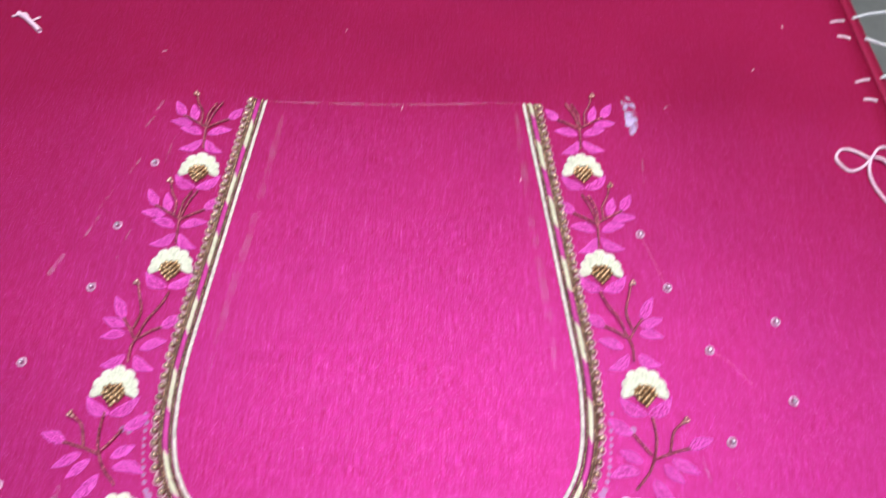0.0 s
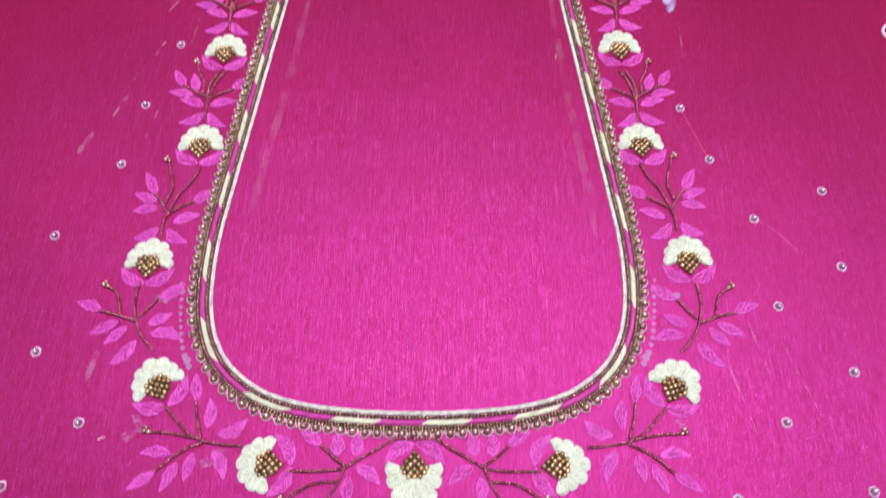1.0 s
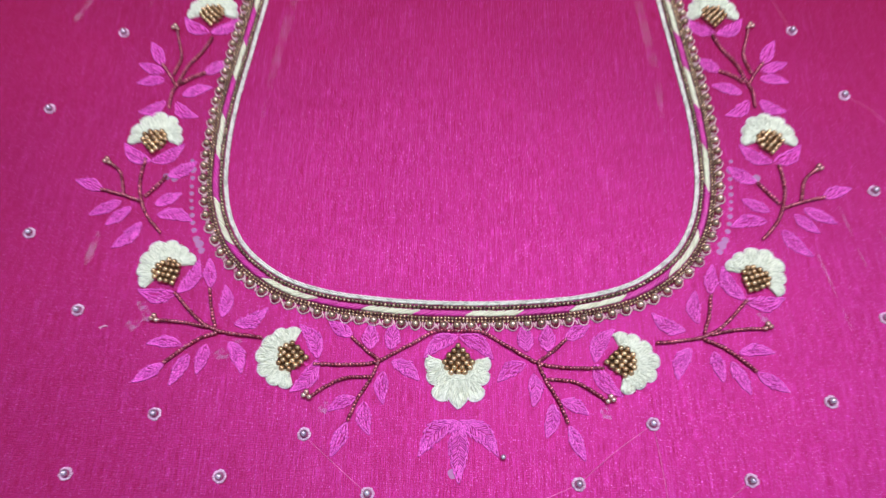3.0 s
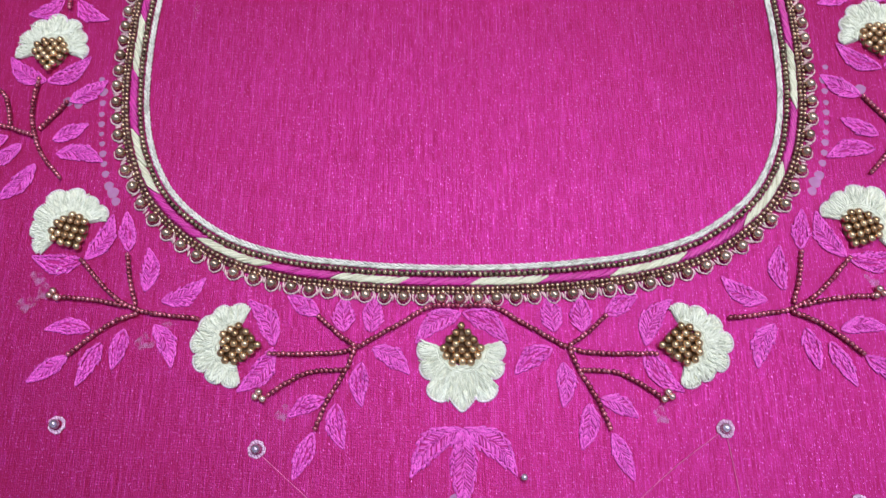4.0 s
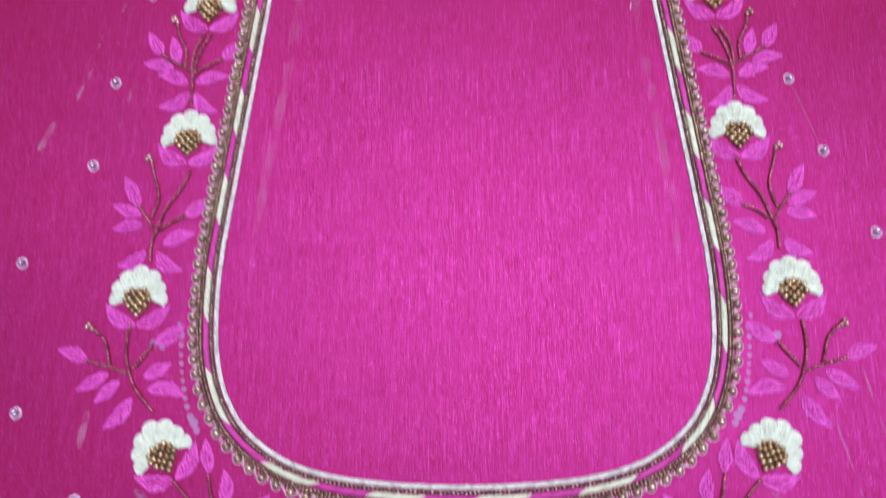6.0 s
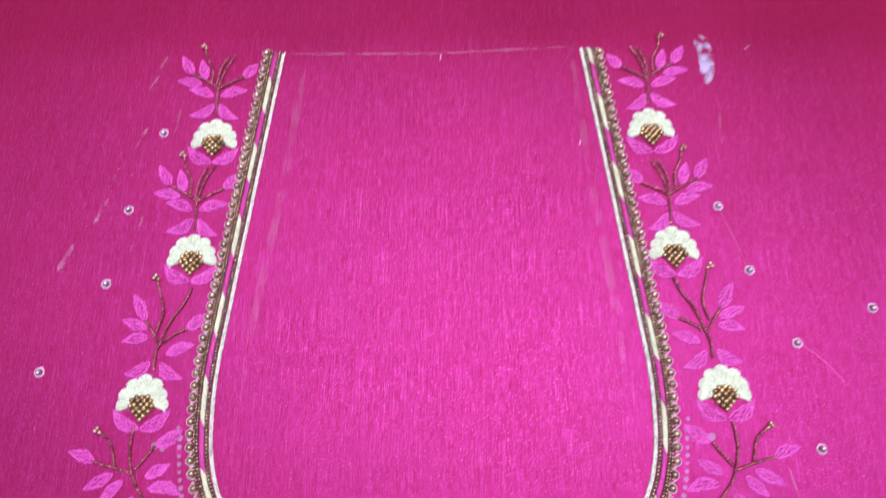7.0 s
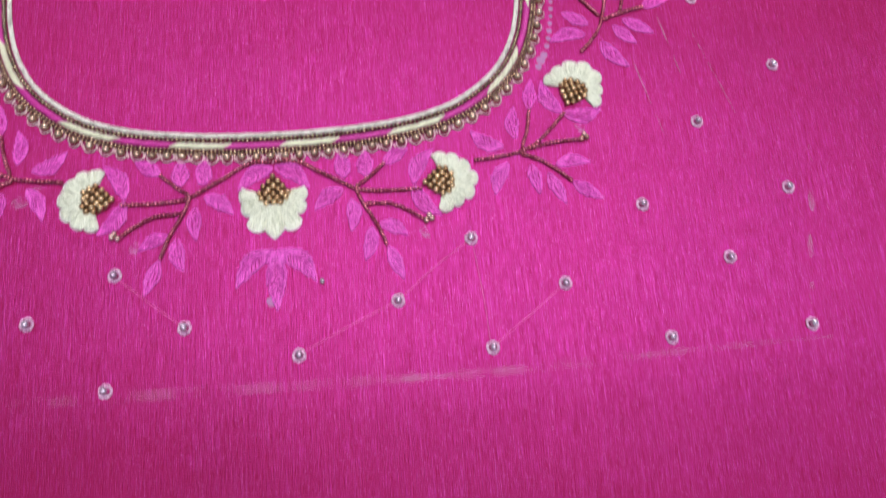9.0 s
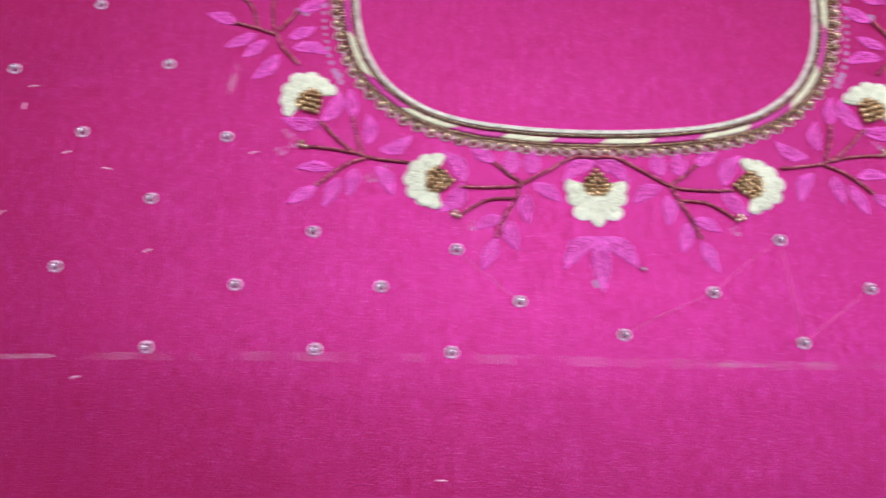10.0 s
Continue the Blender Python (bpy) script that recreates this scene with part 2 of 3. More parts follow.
def ball_parts(radius, rings=6, round_=10, flat=1.0):
    """Vertices and faces of a bead, with a dimple at each end of its bore."""
    verts, faces = [(0, 0, radius * flat)], []
    for i in range(1, rings):
        t = math.pi * i / rings
        for k in range(round_):
            a = 2 * math.pi * k / round_
            verts.append((radius * math.sin(t) * math.cos(a), radius * math.sin(t) * math.sin(a), radius * math.cos(t) * flat))
    verts.append((0, 0, -radius * flat))
    last = len(verts) - 1
    for k in range(round_):
        m = (k + 1) % round_
        faces.append((0, 1 + k, 1 + m))
        for i in range(rings - 2):
            lo, hi = 1 + i * round_, 1 + (i + 1) * round_
            faces.append((lo + k, hi + k, hi + m, lo + m))
        faces.append((1 + (rings - 2) * round_ + k, last, 1 + (rings - 2) * round_ + m))
    return verts, faces


def bead_mesh(name, radius, material, rings=6, round_=10):
    return tidy(name, *ball_parts(radius, rings, round_), material)


def many_beads(name, spots, radius, material):
    verts, faces = [], []
    bv, bf = ball_parts(radius, 5, 8)
    for x, y, z in spots:
        base = len(verts)
        verts += [(x + a, y + b, z + c) for a, b, c in bv]
        faces += [tuple(base + i for i in f) for f in bf]
    return tidy(name, verts, faces, material)


def sheet(name, x0, x1, y0, y1, nx, ny, top, thick, material):
    """A sheet with an upper side given by top(x, y) and its own thickness, in millimetres."""
    verts, faces = [], []
    for layer in (0, 1):
        for j in range(ny + 1):
            for i in range(nx + 1):
                x, y = x0 + (x1 - x0) * i / nx, y0 + (y1 - y0) * j / ny
                verts.append((x, y, top(x, y) - layer * thick))
    row, size = nx + 1, (nx + 1) * (ny + 1)
    for j in range(ny):
        for i in range(nx):
            a = j * row + i
            faces.append((a, a + 1, a + row + 1, a + row))
            faces.append((size + a, size + a + row, size + a + row + 1, size + a + 1))
    rim = [i for i in range(nx)] + [nx + j * row for j in range(ny)] + [ny * row + nx - i for i in range(nx)] + [(ny - j) * row for j in range(ny)]
    for a, b in zip(rim, rim[1:] + rim[:1]):
        faces.append((a, size + a, size + b, b))
    return tidy(name, verts, faces, material)


def box(name, x0, x1, y0, y1, z0, z1, material, bevel=0.0):
    bm = bmesh.new()
    bmesh.ops.create_cube(bm, size=1, matrix=Matrix.LocRotScale(((x0 + x1) / 2, (y0 + y1) / 2, (z0 + z1) / 2), None, (x1 - x0, y1 - y0, z1 - z0)))
    if bevel:
        bmesh.ops.bevel(bm, geom=bm.edges[:], offset=bevel, segments=2, affect="EDGES", profile=0.5)
    mesh = bpy.data.meshes.new(name)
    bm.to_mesh(mesh)
    bm.free()
    mesh.materials.append(material)
    return mesh


# ---- room ----
GROUND = -0.06
# Walls and ceiling are unseen, added to bounce light; their gaps hold fill lamps.
for name, *spans in (
    ("floor", (-2, 2, -2.6, 2, GROUND - 0.1, GROUND)), ("ceiling", (-2, 2, -2, 2, 2.5, 2.6)),
    ("wall_north", (-2, 2, 2, 2.1, GROUND, 2.5)), ("wall_south", (-2, -0.5, -2.1, -2, GROUND, 2.5), (0.5, 2, -2.1, -2, GROUND, 2.5), (-0.5, 0.5, -2.1, -2, 2.0, 2.5)),
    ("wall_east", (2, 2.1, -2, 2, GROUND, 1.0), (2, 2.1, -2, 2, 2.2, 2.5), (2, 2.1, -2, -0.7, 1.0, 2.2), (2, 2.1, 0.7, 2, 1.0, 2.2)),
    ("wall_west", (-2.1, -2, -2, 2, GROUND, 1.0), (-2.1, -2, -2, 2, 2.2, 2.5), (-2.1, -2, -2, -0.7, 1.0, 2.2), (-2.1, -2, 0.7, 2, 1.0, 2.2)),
):
    what = {"floor": "grey cement floor under the embroidery frame", "ceiling": "unseen off-white ceiling added to bounce light", "wall_south": "unseen off-white wall added to bounce light, with a gap for a fill lamp", "wall_east": "unseen off-white side wall added to bounce light, with a fill lamp gap", "wall_west": "unseen off-white side wall added to bounce light, with a fill lamp gap"}.get(name, "unseen off-white wall added to bounce light")
    bm = bmesh.new()
    for x0, x1, y0, y1, z0, z1 in spans:
        bmesh.ops.create_cube(bm, size=1, matrix=Matrix.LocRotScale(((x0 + x1) / 2, (y0 + y1) / 2, (z0 + z1) / 2), None, (x1 - x0, y1 - y0, z1 - z0)))
    mesh = bpy.data.meshes.new(name)
    bm.to_mesh(mesh)
    bm.free()
    mesh.materials.append(FLOOR if name == "floor" else WALL)
    tagged(new(name, mesh), what, name.split("_")[0], kind="structure")

# ---- embroidery frame and cloth ----
EDGE, FAR = 276.0, 251.0


def cloth_height(x, y):
    """The cloth is taut and level, and falls a little past the folds at its far and near ends and at its right edge."""
    z = -0.07 * max(0.0, y - FAR) - 0.07 * max(0.0, -63.0 - y)
    return z - 0.0012 * max(0.0, x - 235.0) ** 2


frame_thing = thing("embroidery_frame", "plain wooden frame on which the silk is stretched", "frame", at=(0, 100, GROUND / MM))
for name, span in (("bar", (-0.42, -0.38, -0.52, 0.52, 0, 0.055)), ("bar", (0.38, 0.42, -0.52, 0.52, 0, 0.055)), ("bar", (-0.38, 0.38, -0.52, -0.48, 0, 0.055)), ("bar", (-0.38, 0.38, 0.48, 0.52, 0, 0.055))):
    part(name, box(name, *span, WOOD, 0.004), frame_thing)

cloth = thing("silk_fabric", "magenta-crimson raw silk cloth stretched taut for embroidery", "fabric")
part("cloth", sheet("cloth", -400, EDGE, -400, 600, 52, 80, cloth_height, 0.35, SILK), cloth)


def hem_height(x, y):
    u = (x - EDGE + 1) / 13
    return cloth_height(EDGE, y) + 1.1 * math.sin(min(1, u * 2.2) * math.pi) - 6.5 * u * u + 0.5


part("hem", sheet("hem", EDGE - 1, EDGE + 9, -400, 600, 14, 60, hem_height, 0.5, HEM), cloth, "folded crimson hem")


def stroke(points, width, material, parent, name, label=""):
    """A thin chalk stroke lying on the cloth, tapering at both ends."""
    line = smooth_line(points, 2.0)
    verts, faces, n = [], [], len(line)
    for i, p in enumerate(line):
        way = line[min(n - 1, i + 1)] - line[max(0, i - 1)]
        way /= np.linalg.norm(way)
        u = i / (n - 1)
        half = width / 2 * (0.25 + 0.75 * min(1, 6 * u, 6 * (1 - u))) * (0.85 + 0.3 * random.random())
        z = cloth_height(*p) + 0.08
        for s in (-1, 1):
            q = p + s * half * np.array((-way[1], way[0]))
            verts.append((q[0], q[1], z))
    for i in range(n - 1):
        faces.append((2 * i, 2 * i + 2, 2 * i + 3, 2 * i + 1))
    return part(name, tidy(name, verts, faces, material), parent, label)


# tailor's marks
for points, width in (
    ([(-205, -63.5), (-120, -62.5), (-50, -62.5), (60, -63.5), (126, -61.5), (177, -60.5)], 3.1),
    ([(-205, -63.8), (-192, -63.4), (-180, -63.2)], 1.6), ([(30, -63.4), (48, -63.6), (60, -63.2)], 1.2), ([(66, -63.2), (78, -62.8)], 1.2), ([(112, -62.0), (126, -61.5), (134, -61.3)], 1.1),
    ([(-69, 250), (4, 249.5), (72, 252.5)], 1.3),
    ([(-60, 246), (-63, 215), (-68, 170), (-75, 120), (-77, 95)], 3.6), ([(66, 251), (69, 205), (73, 160), (77, 120), (78, 90)], 3.6),
    ([(184, 6), (183.4, 0)], 1.8), ([(181, -10), (179.7, -18)], 2.2), ([(177, -26), (175.6, -34)], 1.8), ([(174, -42), (172.8, -49)], 2.2),
    ([(-126, 250), (-129, 243)], 1.6), ([(-129, 239), (-133, 231)], 1.5), ([(-131, 211), (-135, 201)], 1.4), ([(-141, 191), (-146, 179)], 1.6), ([(-144, 176), (-149, 163)], 1.5),
    ([(-156, 154), (-161, 142)], 2.4), ([(-116, 226), (-118, 208)], 1.0), ([(-127, 170), (-131, 150)], 1.0), ([(148, 249), (151, 252), (154, 253)], 1.4),
    ([(-131, 46), (-133, 33)], 2.6), ([(132, 220), (131, 200)], 1.0), ([(126, 44), (134, 10)], 0.5), ([(150, 52), (160, 20)], 0.6), ([(138, 60), (143, 36)], 0.6),
):
    stroke(points, width, FAINT if width > 3 else CHALK, cloth, "chalk_mark", "faint pale chalk line")
for x, y, turn in ((-204, 35, 10), (-206, 27, 80), (-188, 9, 20), (-173, 3, -10), (-155, -27, 30), (-173, -70, 15), (-54, -101, 0), (-207, -14, 40), (-105, 20, 60), (-122, 10, 20), (-31, 308, 80), (231, 318, 95), (205, 281, 40), (-134, 288, 20), (67, 201, 80), (4, 247, 80)):
    c, d = 1.3 * math.cos(radians(turn)), 1.3 * math.sin(radians(turn))
    line = [(x + u * c, y + u * d + 0.25 * (1 - u * u), cloth_height(x, y) + 0.15) for u in (-1, -0.5, 0, 0.5, 1)]
    part("lint", tube("lint", line, 0.2, BOW_THREAD, 5), cloth, "pale pink fibre")
stroke([(127, 259), (129.5, 246), (128.5, 231)], 7.0, VIOLET, cloth, "chalk_patch", "pale violet chalk patch")
for points in ([(38, -39), (50, -29), (63, -20)], [(66, -56), (80, -46), (92, -37)], [(63, -20), (65, -38), (66, -56)], [(6, -54), (22, -46), (38, -39)], [(-50, -25), (-38, -35), (-28, -43)],
               [(125, 169), (130, 154), (134, 140)], [(150, 108), (158, 102), (166, 92)]):
    line = [(x, y, 0.12) for x, y in smooth_line(points, 4)]
    part("stray_thread", tube("stray_thread", line, 0.08, STRAY_THREAD, 5), cloth, "fine rose thread lying on the cloth")

GUM_MESHES = {}
for side in (-1, 1):
    for x, y, r in ((101.5, 77, .8), (100.5, 73, 1.3), (100.2, 69.5, .9), (100, 66, .8), (99.6, 63, .9), (99.2, 60, .7), (98.6, 57, .8), (98, 54, 1.0), (97.3, 51, .9), (96.4, 48, 1.0), (95, 44.5, 1.3), (93.6, 42.5, 1.6), (92.5, 40, 1.2), (107, 69, 1.2), (110, 70, 1.5)):
        if r not in GUM_MESHES:
            GUM_MESHES[r] = tidy("gum_dot", [(r * math.cos(a) * (1 + .12 * math.sin(3 * a)), r * math.sin(a), 0) for a in np.linspace(0, 2 * math.pi, 14, endpoint=False)] + [(0, 0, 0.1)], [(i, (i + 1) % 14, 14) for i in range(14)], GUM)
        part("gum_dot", GUM_MESHES[r], cloth, "dried lilac gum dot", (side * x, y + side, 0.05))
part("gum_dot", GUM_MESHES[1.6], cloth, "dried lilac gum dot", (-1.5, -36.5, 0.05))

for x, y, r in ((-108, 14, 2.2), (-112, 11, 2.0), (-76, 4, 2.4), (-80, 1, 2.0), (-110, 18, 1.8), (48, -17, 2.0), (-44, -16.5, 1.9), (104, 17, 1.7), (100, 36, 1.5)):
    rim = [(r * math.cos(a) * (1 + .4 * math.sin(2 * a + x)), r * math.sin(a) * (1 + .3 * math.cos(3 * a + y)), 0) for a in np.linspace(0, 2 * math.pi, 18, endpoint=False)]
    part("gum_smear", tidy("gum_smear", rim + [(0, 0, 0.06)], [(i, (i + 1) % 18, 18) for i in range(18)], SMEAR), cloth, "thin smear of dried lilac gum", (x, y, 0.05))

# ---- neckline border ----
HALF = [(0, 21.1), (15, 21.4), (29, 22.4), (45.2, 24.6), (60.9, 29.6), (73.9, 38.8), (81.4, 49.4), (85.7, 62.3), (87.4, 78), (87.2, 98), (84.8, 121), (80.7, 157), (75.5, 202), (69.8, 251)]
NECK = smooth_line([(-x, y) for x, y in reversed(HALF[1:])] + HALF, 0.25)
RUN = np.concatenate([[0], np.cumsum(np.linalg.norm(np.diff(NECK, axis=0), axis=1))])
MID = RUN[len(NECK) // 2]
WAYS = np.gradient(NECK, axis=0)
WAYS /= np.linalg.norm(WAYS, axis=1)[:, None]


def on_neck(s, off):
    """A point at run s from the middle of the neckline, off outwards from the cord's inner edge, and the way along."""
    s = np.clip(s + MID, 0, RUN[-1])
    p = np.array((np.interp(s, RUN, NECK[:, 0]), np.interp(s, RUN, NECK[:, 1])))
    w = np.array((np.interp(s, RUN, WAYS[:, 0]), np.interp(s, RUN, WAYS[:, 1])))
    w /= np.linalg.norm(w)
    return p + off * np.array((w[1], -w[0])), w


LENGTH = RUN[-1] / 2
border = thing("neckline_border", "beaded neckline border with white cord, cream and magenta stitching, and pearls", "embroidery border")
cord = Stitches()
s = -LENGTH
while s < LENGTH:
    j = random.uniform(-0.06, 0.06)
    cord.add(on_neck(s, 0.2 + j)[0], on_neck(s + 2.3, 0.85 + j)[0], 0.78, 0.45)
    cord.add(on_neck(s + 0.8, 1.6 + j)[0], on_neck(s + 3.1, 0.95 + j)[0], 0.78, 0.45)
    s += 1.5
part("cord", cord.mesh("cord", CORD_THREAD), border, "silver-white chain-stitched cord", kind="stuff")

NEAR = 190
for name, off, pitch, radius, material, label in (("inner_bead_string", 2.65, 1.42, 0.76, ANTIQUE, "string of small dark bronze beads"), ("outer_bead_string", 6.4, 1.24, 0.66, BRONZE, "string of small brown-bronze beads"), ("outer_bead_string", 7.5, 1.24, 0.62, BRONZE, "second string of small brown-bronze beads")):
    line = [(*on_neck(s, off)[0], 0.2) for s in np.arange(-LENGTH, LENGTH, 6)]
    # The thick dark tube paints the shade in the gaps between beads.
    row = part(name, tube(name, line, 0.55, GAP_SHADE_THREAD, 5), border, label)
    one = bead_mesh("bead", radius, material, 5, 8)
    rest = []
    for s in np.arange(-LENGTH + 0.7, LENGTH - 0.5, pitch):
        p, _ = on_neck(s, off + random.uniform(-0.12, 0.12))
        z = radius * 0.9 + random.uniform(-0.05, 0.08)
        if abs(s) < NEAR:
            part("bead", one, row, at=(*p, z), turn=random.uniform(0, 360))
        else:
            rest.append((*p, z))
    part("far_bead", many_beads("far_bead", rest, radius, material), row, kind="stuff")

block, start = 17.65, 3.0 - 40 * 17.65
for i in range(80):
    a, b = max(-LENGTH, start + i * block), min(LENGTH, start + (i + 1) * block)
    if b - a < 1:
        continue
    cream = i % 2 == 0
    st = Stitches()
    for layer in range(2):
        s = a - 1.2
        while s < b - 2.2:
            long, j = random.uniform(3.4, 5.2), random.uniform(-0.12, 0.12)
            v0, v1 = 1.05 + random.uniform(-0.15, 0.1), -1.05 - random.uniform(-0.15, 0.1)
            st.add(on_neck(s, 4.6 + v0 * 0.95 + j)[0], on_neck(min(s + long, b + 1.4), 4.6 + v1 * 0.95 + j)[0], random.uniform(0.5, 0.78), 0.3 + 0.3 * layer + random.uniform(0, 0.14), 0.5)
            s += random.uniform(0.52, 0.78)
    part("satin_block", st.mesh("satin_block", CREAM_THREAD if cream else SATIN_THREAD), border, "cream satin-stitched block" if cream else "magenta satin-stitched block", kind="stuff")

pearl = bead_mesh("pearl", 1.38, PEARL, 10, 16)
LOOPS = []
for bulge, twist in ((0.10, 0.0), (0.22, 1.3), (-0.12, 2.2)):
    picot = Stitches()
    for a in np.linspace(-3.75, 0.55, 10):
        r = 1.85 + bulge * math.sin(2 * a + twist)
        for _ in range(2):
            e, d = a + random.uniform(0.45, 0.7), random.uniform(-0.14, 0.14)
            picot.add(((r + d) * math.cos(a), (r + d) * math.sin(a) - 0.1), ((r - d) * math.cos(e), (r - d) * math.sin(e) - 0.1), random.uniform(0.3, 0.42), 0.35 + random.uniform(0, 0.3), 0.4)
    for x in (-2.3, 2.3):
        picot.add((x - 0.3, 0.9), (x + 0.25 * twist - 0.2, -0.9), 0.5, 0.5, 0.5)
    LOOPS.append(picot.mesh("thread_loop", LOOP_THREAD))
for s in np.arange(-LENGTH + 2, LENGTH - 1.5, 4.63):
    s += random.uniform(-0.15, 0.15)
    p, w = on_neck(s, 8.95 + random.uniform(-0.15, 0.15))
    turn = math.degrees(math.atan2(w[1], w[0]))
    part("pearl", pearl, border, at=(*p, 1.42), turn=random.uniform(0, 360))
    part("thread_loop", random.choice(LOOPS), border, "dusty pink thread loop", at=(*p, 0.05), turn=turn + random.uniform(-16, 16))


# ---- leaves, flowers, sprigs ----
def leaf_mesh(base, tip, width, bend=0.0, name="leaf", material=None):
    """A leaf of chain stitches: an outline of links, a vein, and either slanting strands or more rows of links. bend bows it to its left."""
    base, tip, width = np.array(base, float), np.array(tip, float), width
    way = tip - base
    length = np.linalg.norm(way)
    way /= length
    side = np.array((-way[1], way[0]))

    def at(u, v):
        belly = math.sin(math.pi * min(1, u ** 0.85)) ** 1.0
        return base + way * length * u + side * (v * width / 2 * belly + bend * length * math.sin(math.pi * u))

    def chain(st, v, first, last, wide, z):
        n = max(3, round(length * (last - first) / 1.2))
        phase = random.uniform(-0.3, 0.3)
        for i in range(n):
            u0 = first + (last - first) * max(0, i + phase) / n
            u1 = min(last, u0 + 1.25 * (last - first) / n)
            j = random.uniform(-0.13, 0.13)
            for s in (-1, 1):
                st.add(at(u0, v + j), at(u1, v + j + s * random.uniform(0.08, 0.24)), wide * random.uniform(0.55, 0.75), z + random.uniform(0, 0.08), 0.36)

    st = Stitches()
    cells = 10
    for i in range(cells + 1):
        for k in range(5):
            v = k / 2 - 1
            p = at(0.06 + 0.86 * i / cells, v * 0.72)
            st.verts.append((p[0], p[1], 0.04 + 0.1 * (1 - v * v) * (0 < i < cells)))
    st.faces += [(5 * i + k, 5 * i + k + 1, 5 * i + k + 6, 5 * i + k + 5) for i in range(cells) for k in range(4)]
    for v in (-1, 1):
        chain(st, v * 0.94, 0.0, 1.0, 0.78, 0.26)
    if random.random() < 0.5:
        for v in (-0.52, 0.0, 0.5):
            chain(st, v, 0.1 + 0.12 * abs(v), 0.93 - 0.15 * abs(v), 0.62, 0.22)
    else:
        chain(st, 0.0, 0.04, 0.9, 0.6, 0.3)
        m = round(length / 0.9)
        for s in (-1, 1):
            for i in range(m):
                u0 = 0.03 + 0.84 * (i + random.uniform(-0.25, 0.25)) / m
                st.add(at(max(0.02, u0), s * 0.1), at(min(0.97, u0 + random.uniform(1.5, 2.3) / length), s * 0.86), random.uniform(0.36, 0.5), 0.18 + random.uniform(0, 0.08), 0.3)
    mesh = st.mesh(name, material or PINK_THREAD)
    mesh.materials.append(UNDER_THREAD)
    for face in mesh.polygons[:4 * cells]:
        face.material_index = 1
    return mesh


SEED = bead_mesh("bead", 0.69, COPPER, 5, 9)
TIP_BEAD = bead_mesh("tip_bead", 1.0, ROSE, 7, 12)
HEART = bead_mesh("bead", 1.08, GOLD, 8, 14)


def petal_mesh(mid, spread, inner, outer, lift, pointed=False, free=0):
    """One scalloped petal of radial satin stitches, a domed fan about the flower's heart."""
    verts, faces, cols, rows = [], [], 20, 9
    slit = [random.choice((0, 0, 0, -0.2)) for _ in range(21)]
    for i in range(cols + 1):
        u = 2 * i / cols - 1
        t = radians(mid + u * spread / 2)
        reach = outer * (0.80 + 0.20 * (1 - abs(u)) if pointed else 0.83 + 0.17 * math.sqrt(max(0, 1 - u * u))) + random.uniform(-0.15, 0.15)
        for k in range(rows + 1):
            v = k / rows
            low = inner + 3.6 * max(0.0, free * u) ** 3
            r = low + (reach - low) * v
            dome = (1 - (2 * v - 1) ** 4) * (1 - 0.55 * u ** 4)
            ridge = ((0.12 if i % 2 else -0.14) + slit[i]) * (1 - (2 * v - 1) ** 8) + random.uniform(-0.1, 0.1) - (0.55 if 0.5 < v < 0.9 and random.random() < 0.09 else 0)
            z = max(0.02, lift + (0.75 + ridge) * dome + 0.25 * v * dome)
            if k in (0, rows) or i in (0, cols):
                z = 0.02
            verts.append((r * math.cos(t), r * math.sin(t), z))
    for i in range(cols):
        for k in range(rows):
            a, b = i * (rows + 1) + k, (i + 1) * (rows + 1) + k
            faces.append((a, a + 1, b + 1, b))
    st = Stitches()
    for _ in range(58):
        u, v = random.uniform(-0.94, 0.94), random.uniform(0.02, 0.78)
        t, lean = radians(mid + u * spread / 2), radians(random.uniform(-7, 7))
        reach = outer * (0.80 + 0.20 * (1 - abs(u)) if pointed else 0.83 + 0.17 * math.sqrt(max(0, 1 - u * u)))
        low = inner + 3.6 * max(0.0, free * u) ** 3
        r0 = low + (reach - low) * v
        r1 = min(reach + 0.1, r0 + random.uniform(1.5, 3.0))
        rise = lift + 0.95 * (1 - (2 * min(1, v + 0.15) - 1) ** 4) * (1 - 0.55 * u ** 4) + random.uniform(-0.05, 0.22)
        st.add((r0 * math.cos(t), r0 * math.sin(t)), (r1 * math.cos(t + lean), r1 * math.sin(t + lean)), random.uniform(0.34, 0.52), max(0.25, rise), 0.42, 5)
    start = len(verts)
    verts += st.verts
    faces += [tuple(start + i for i in f) for f in st.faces]
    return tidy("petal", verts, faces, WHITE_THREAD, smooth=False)


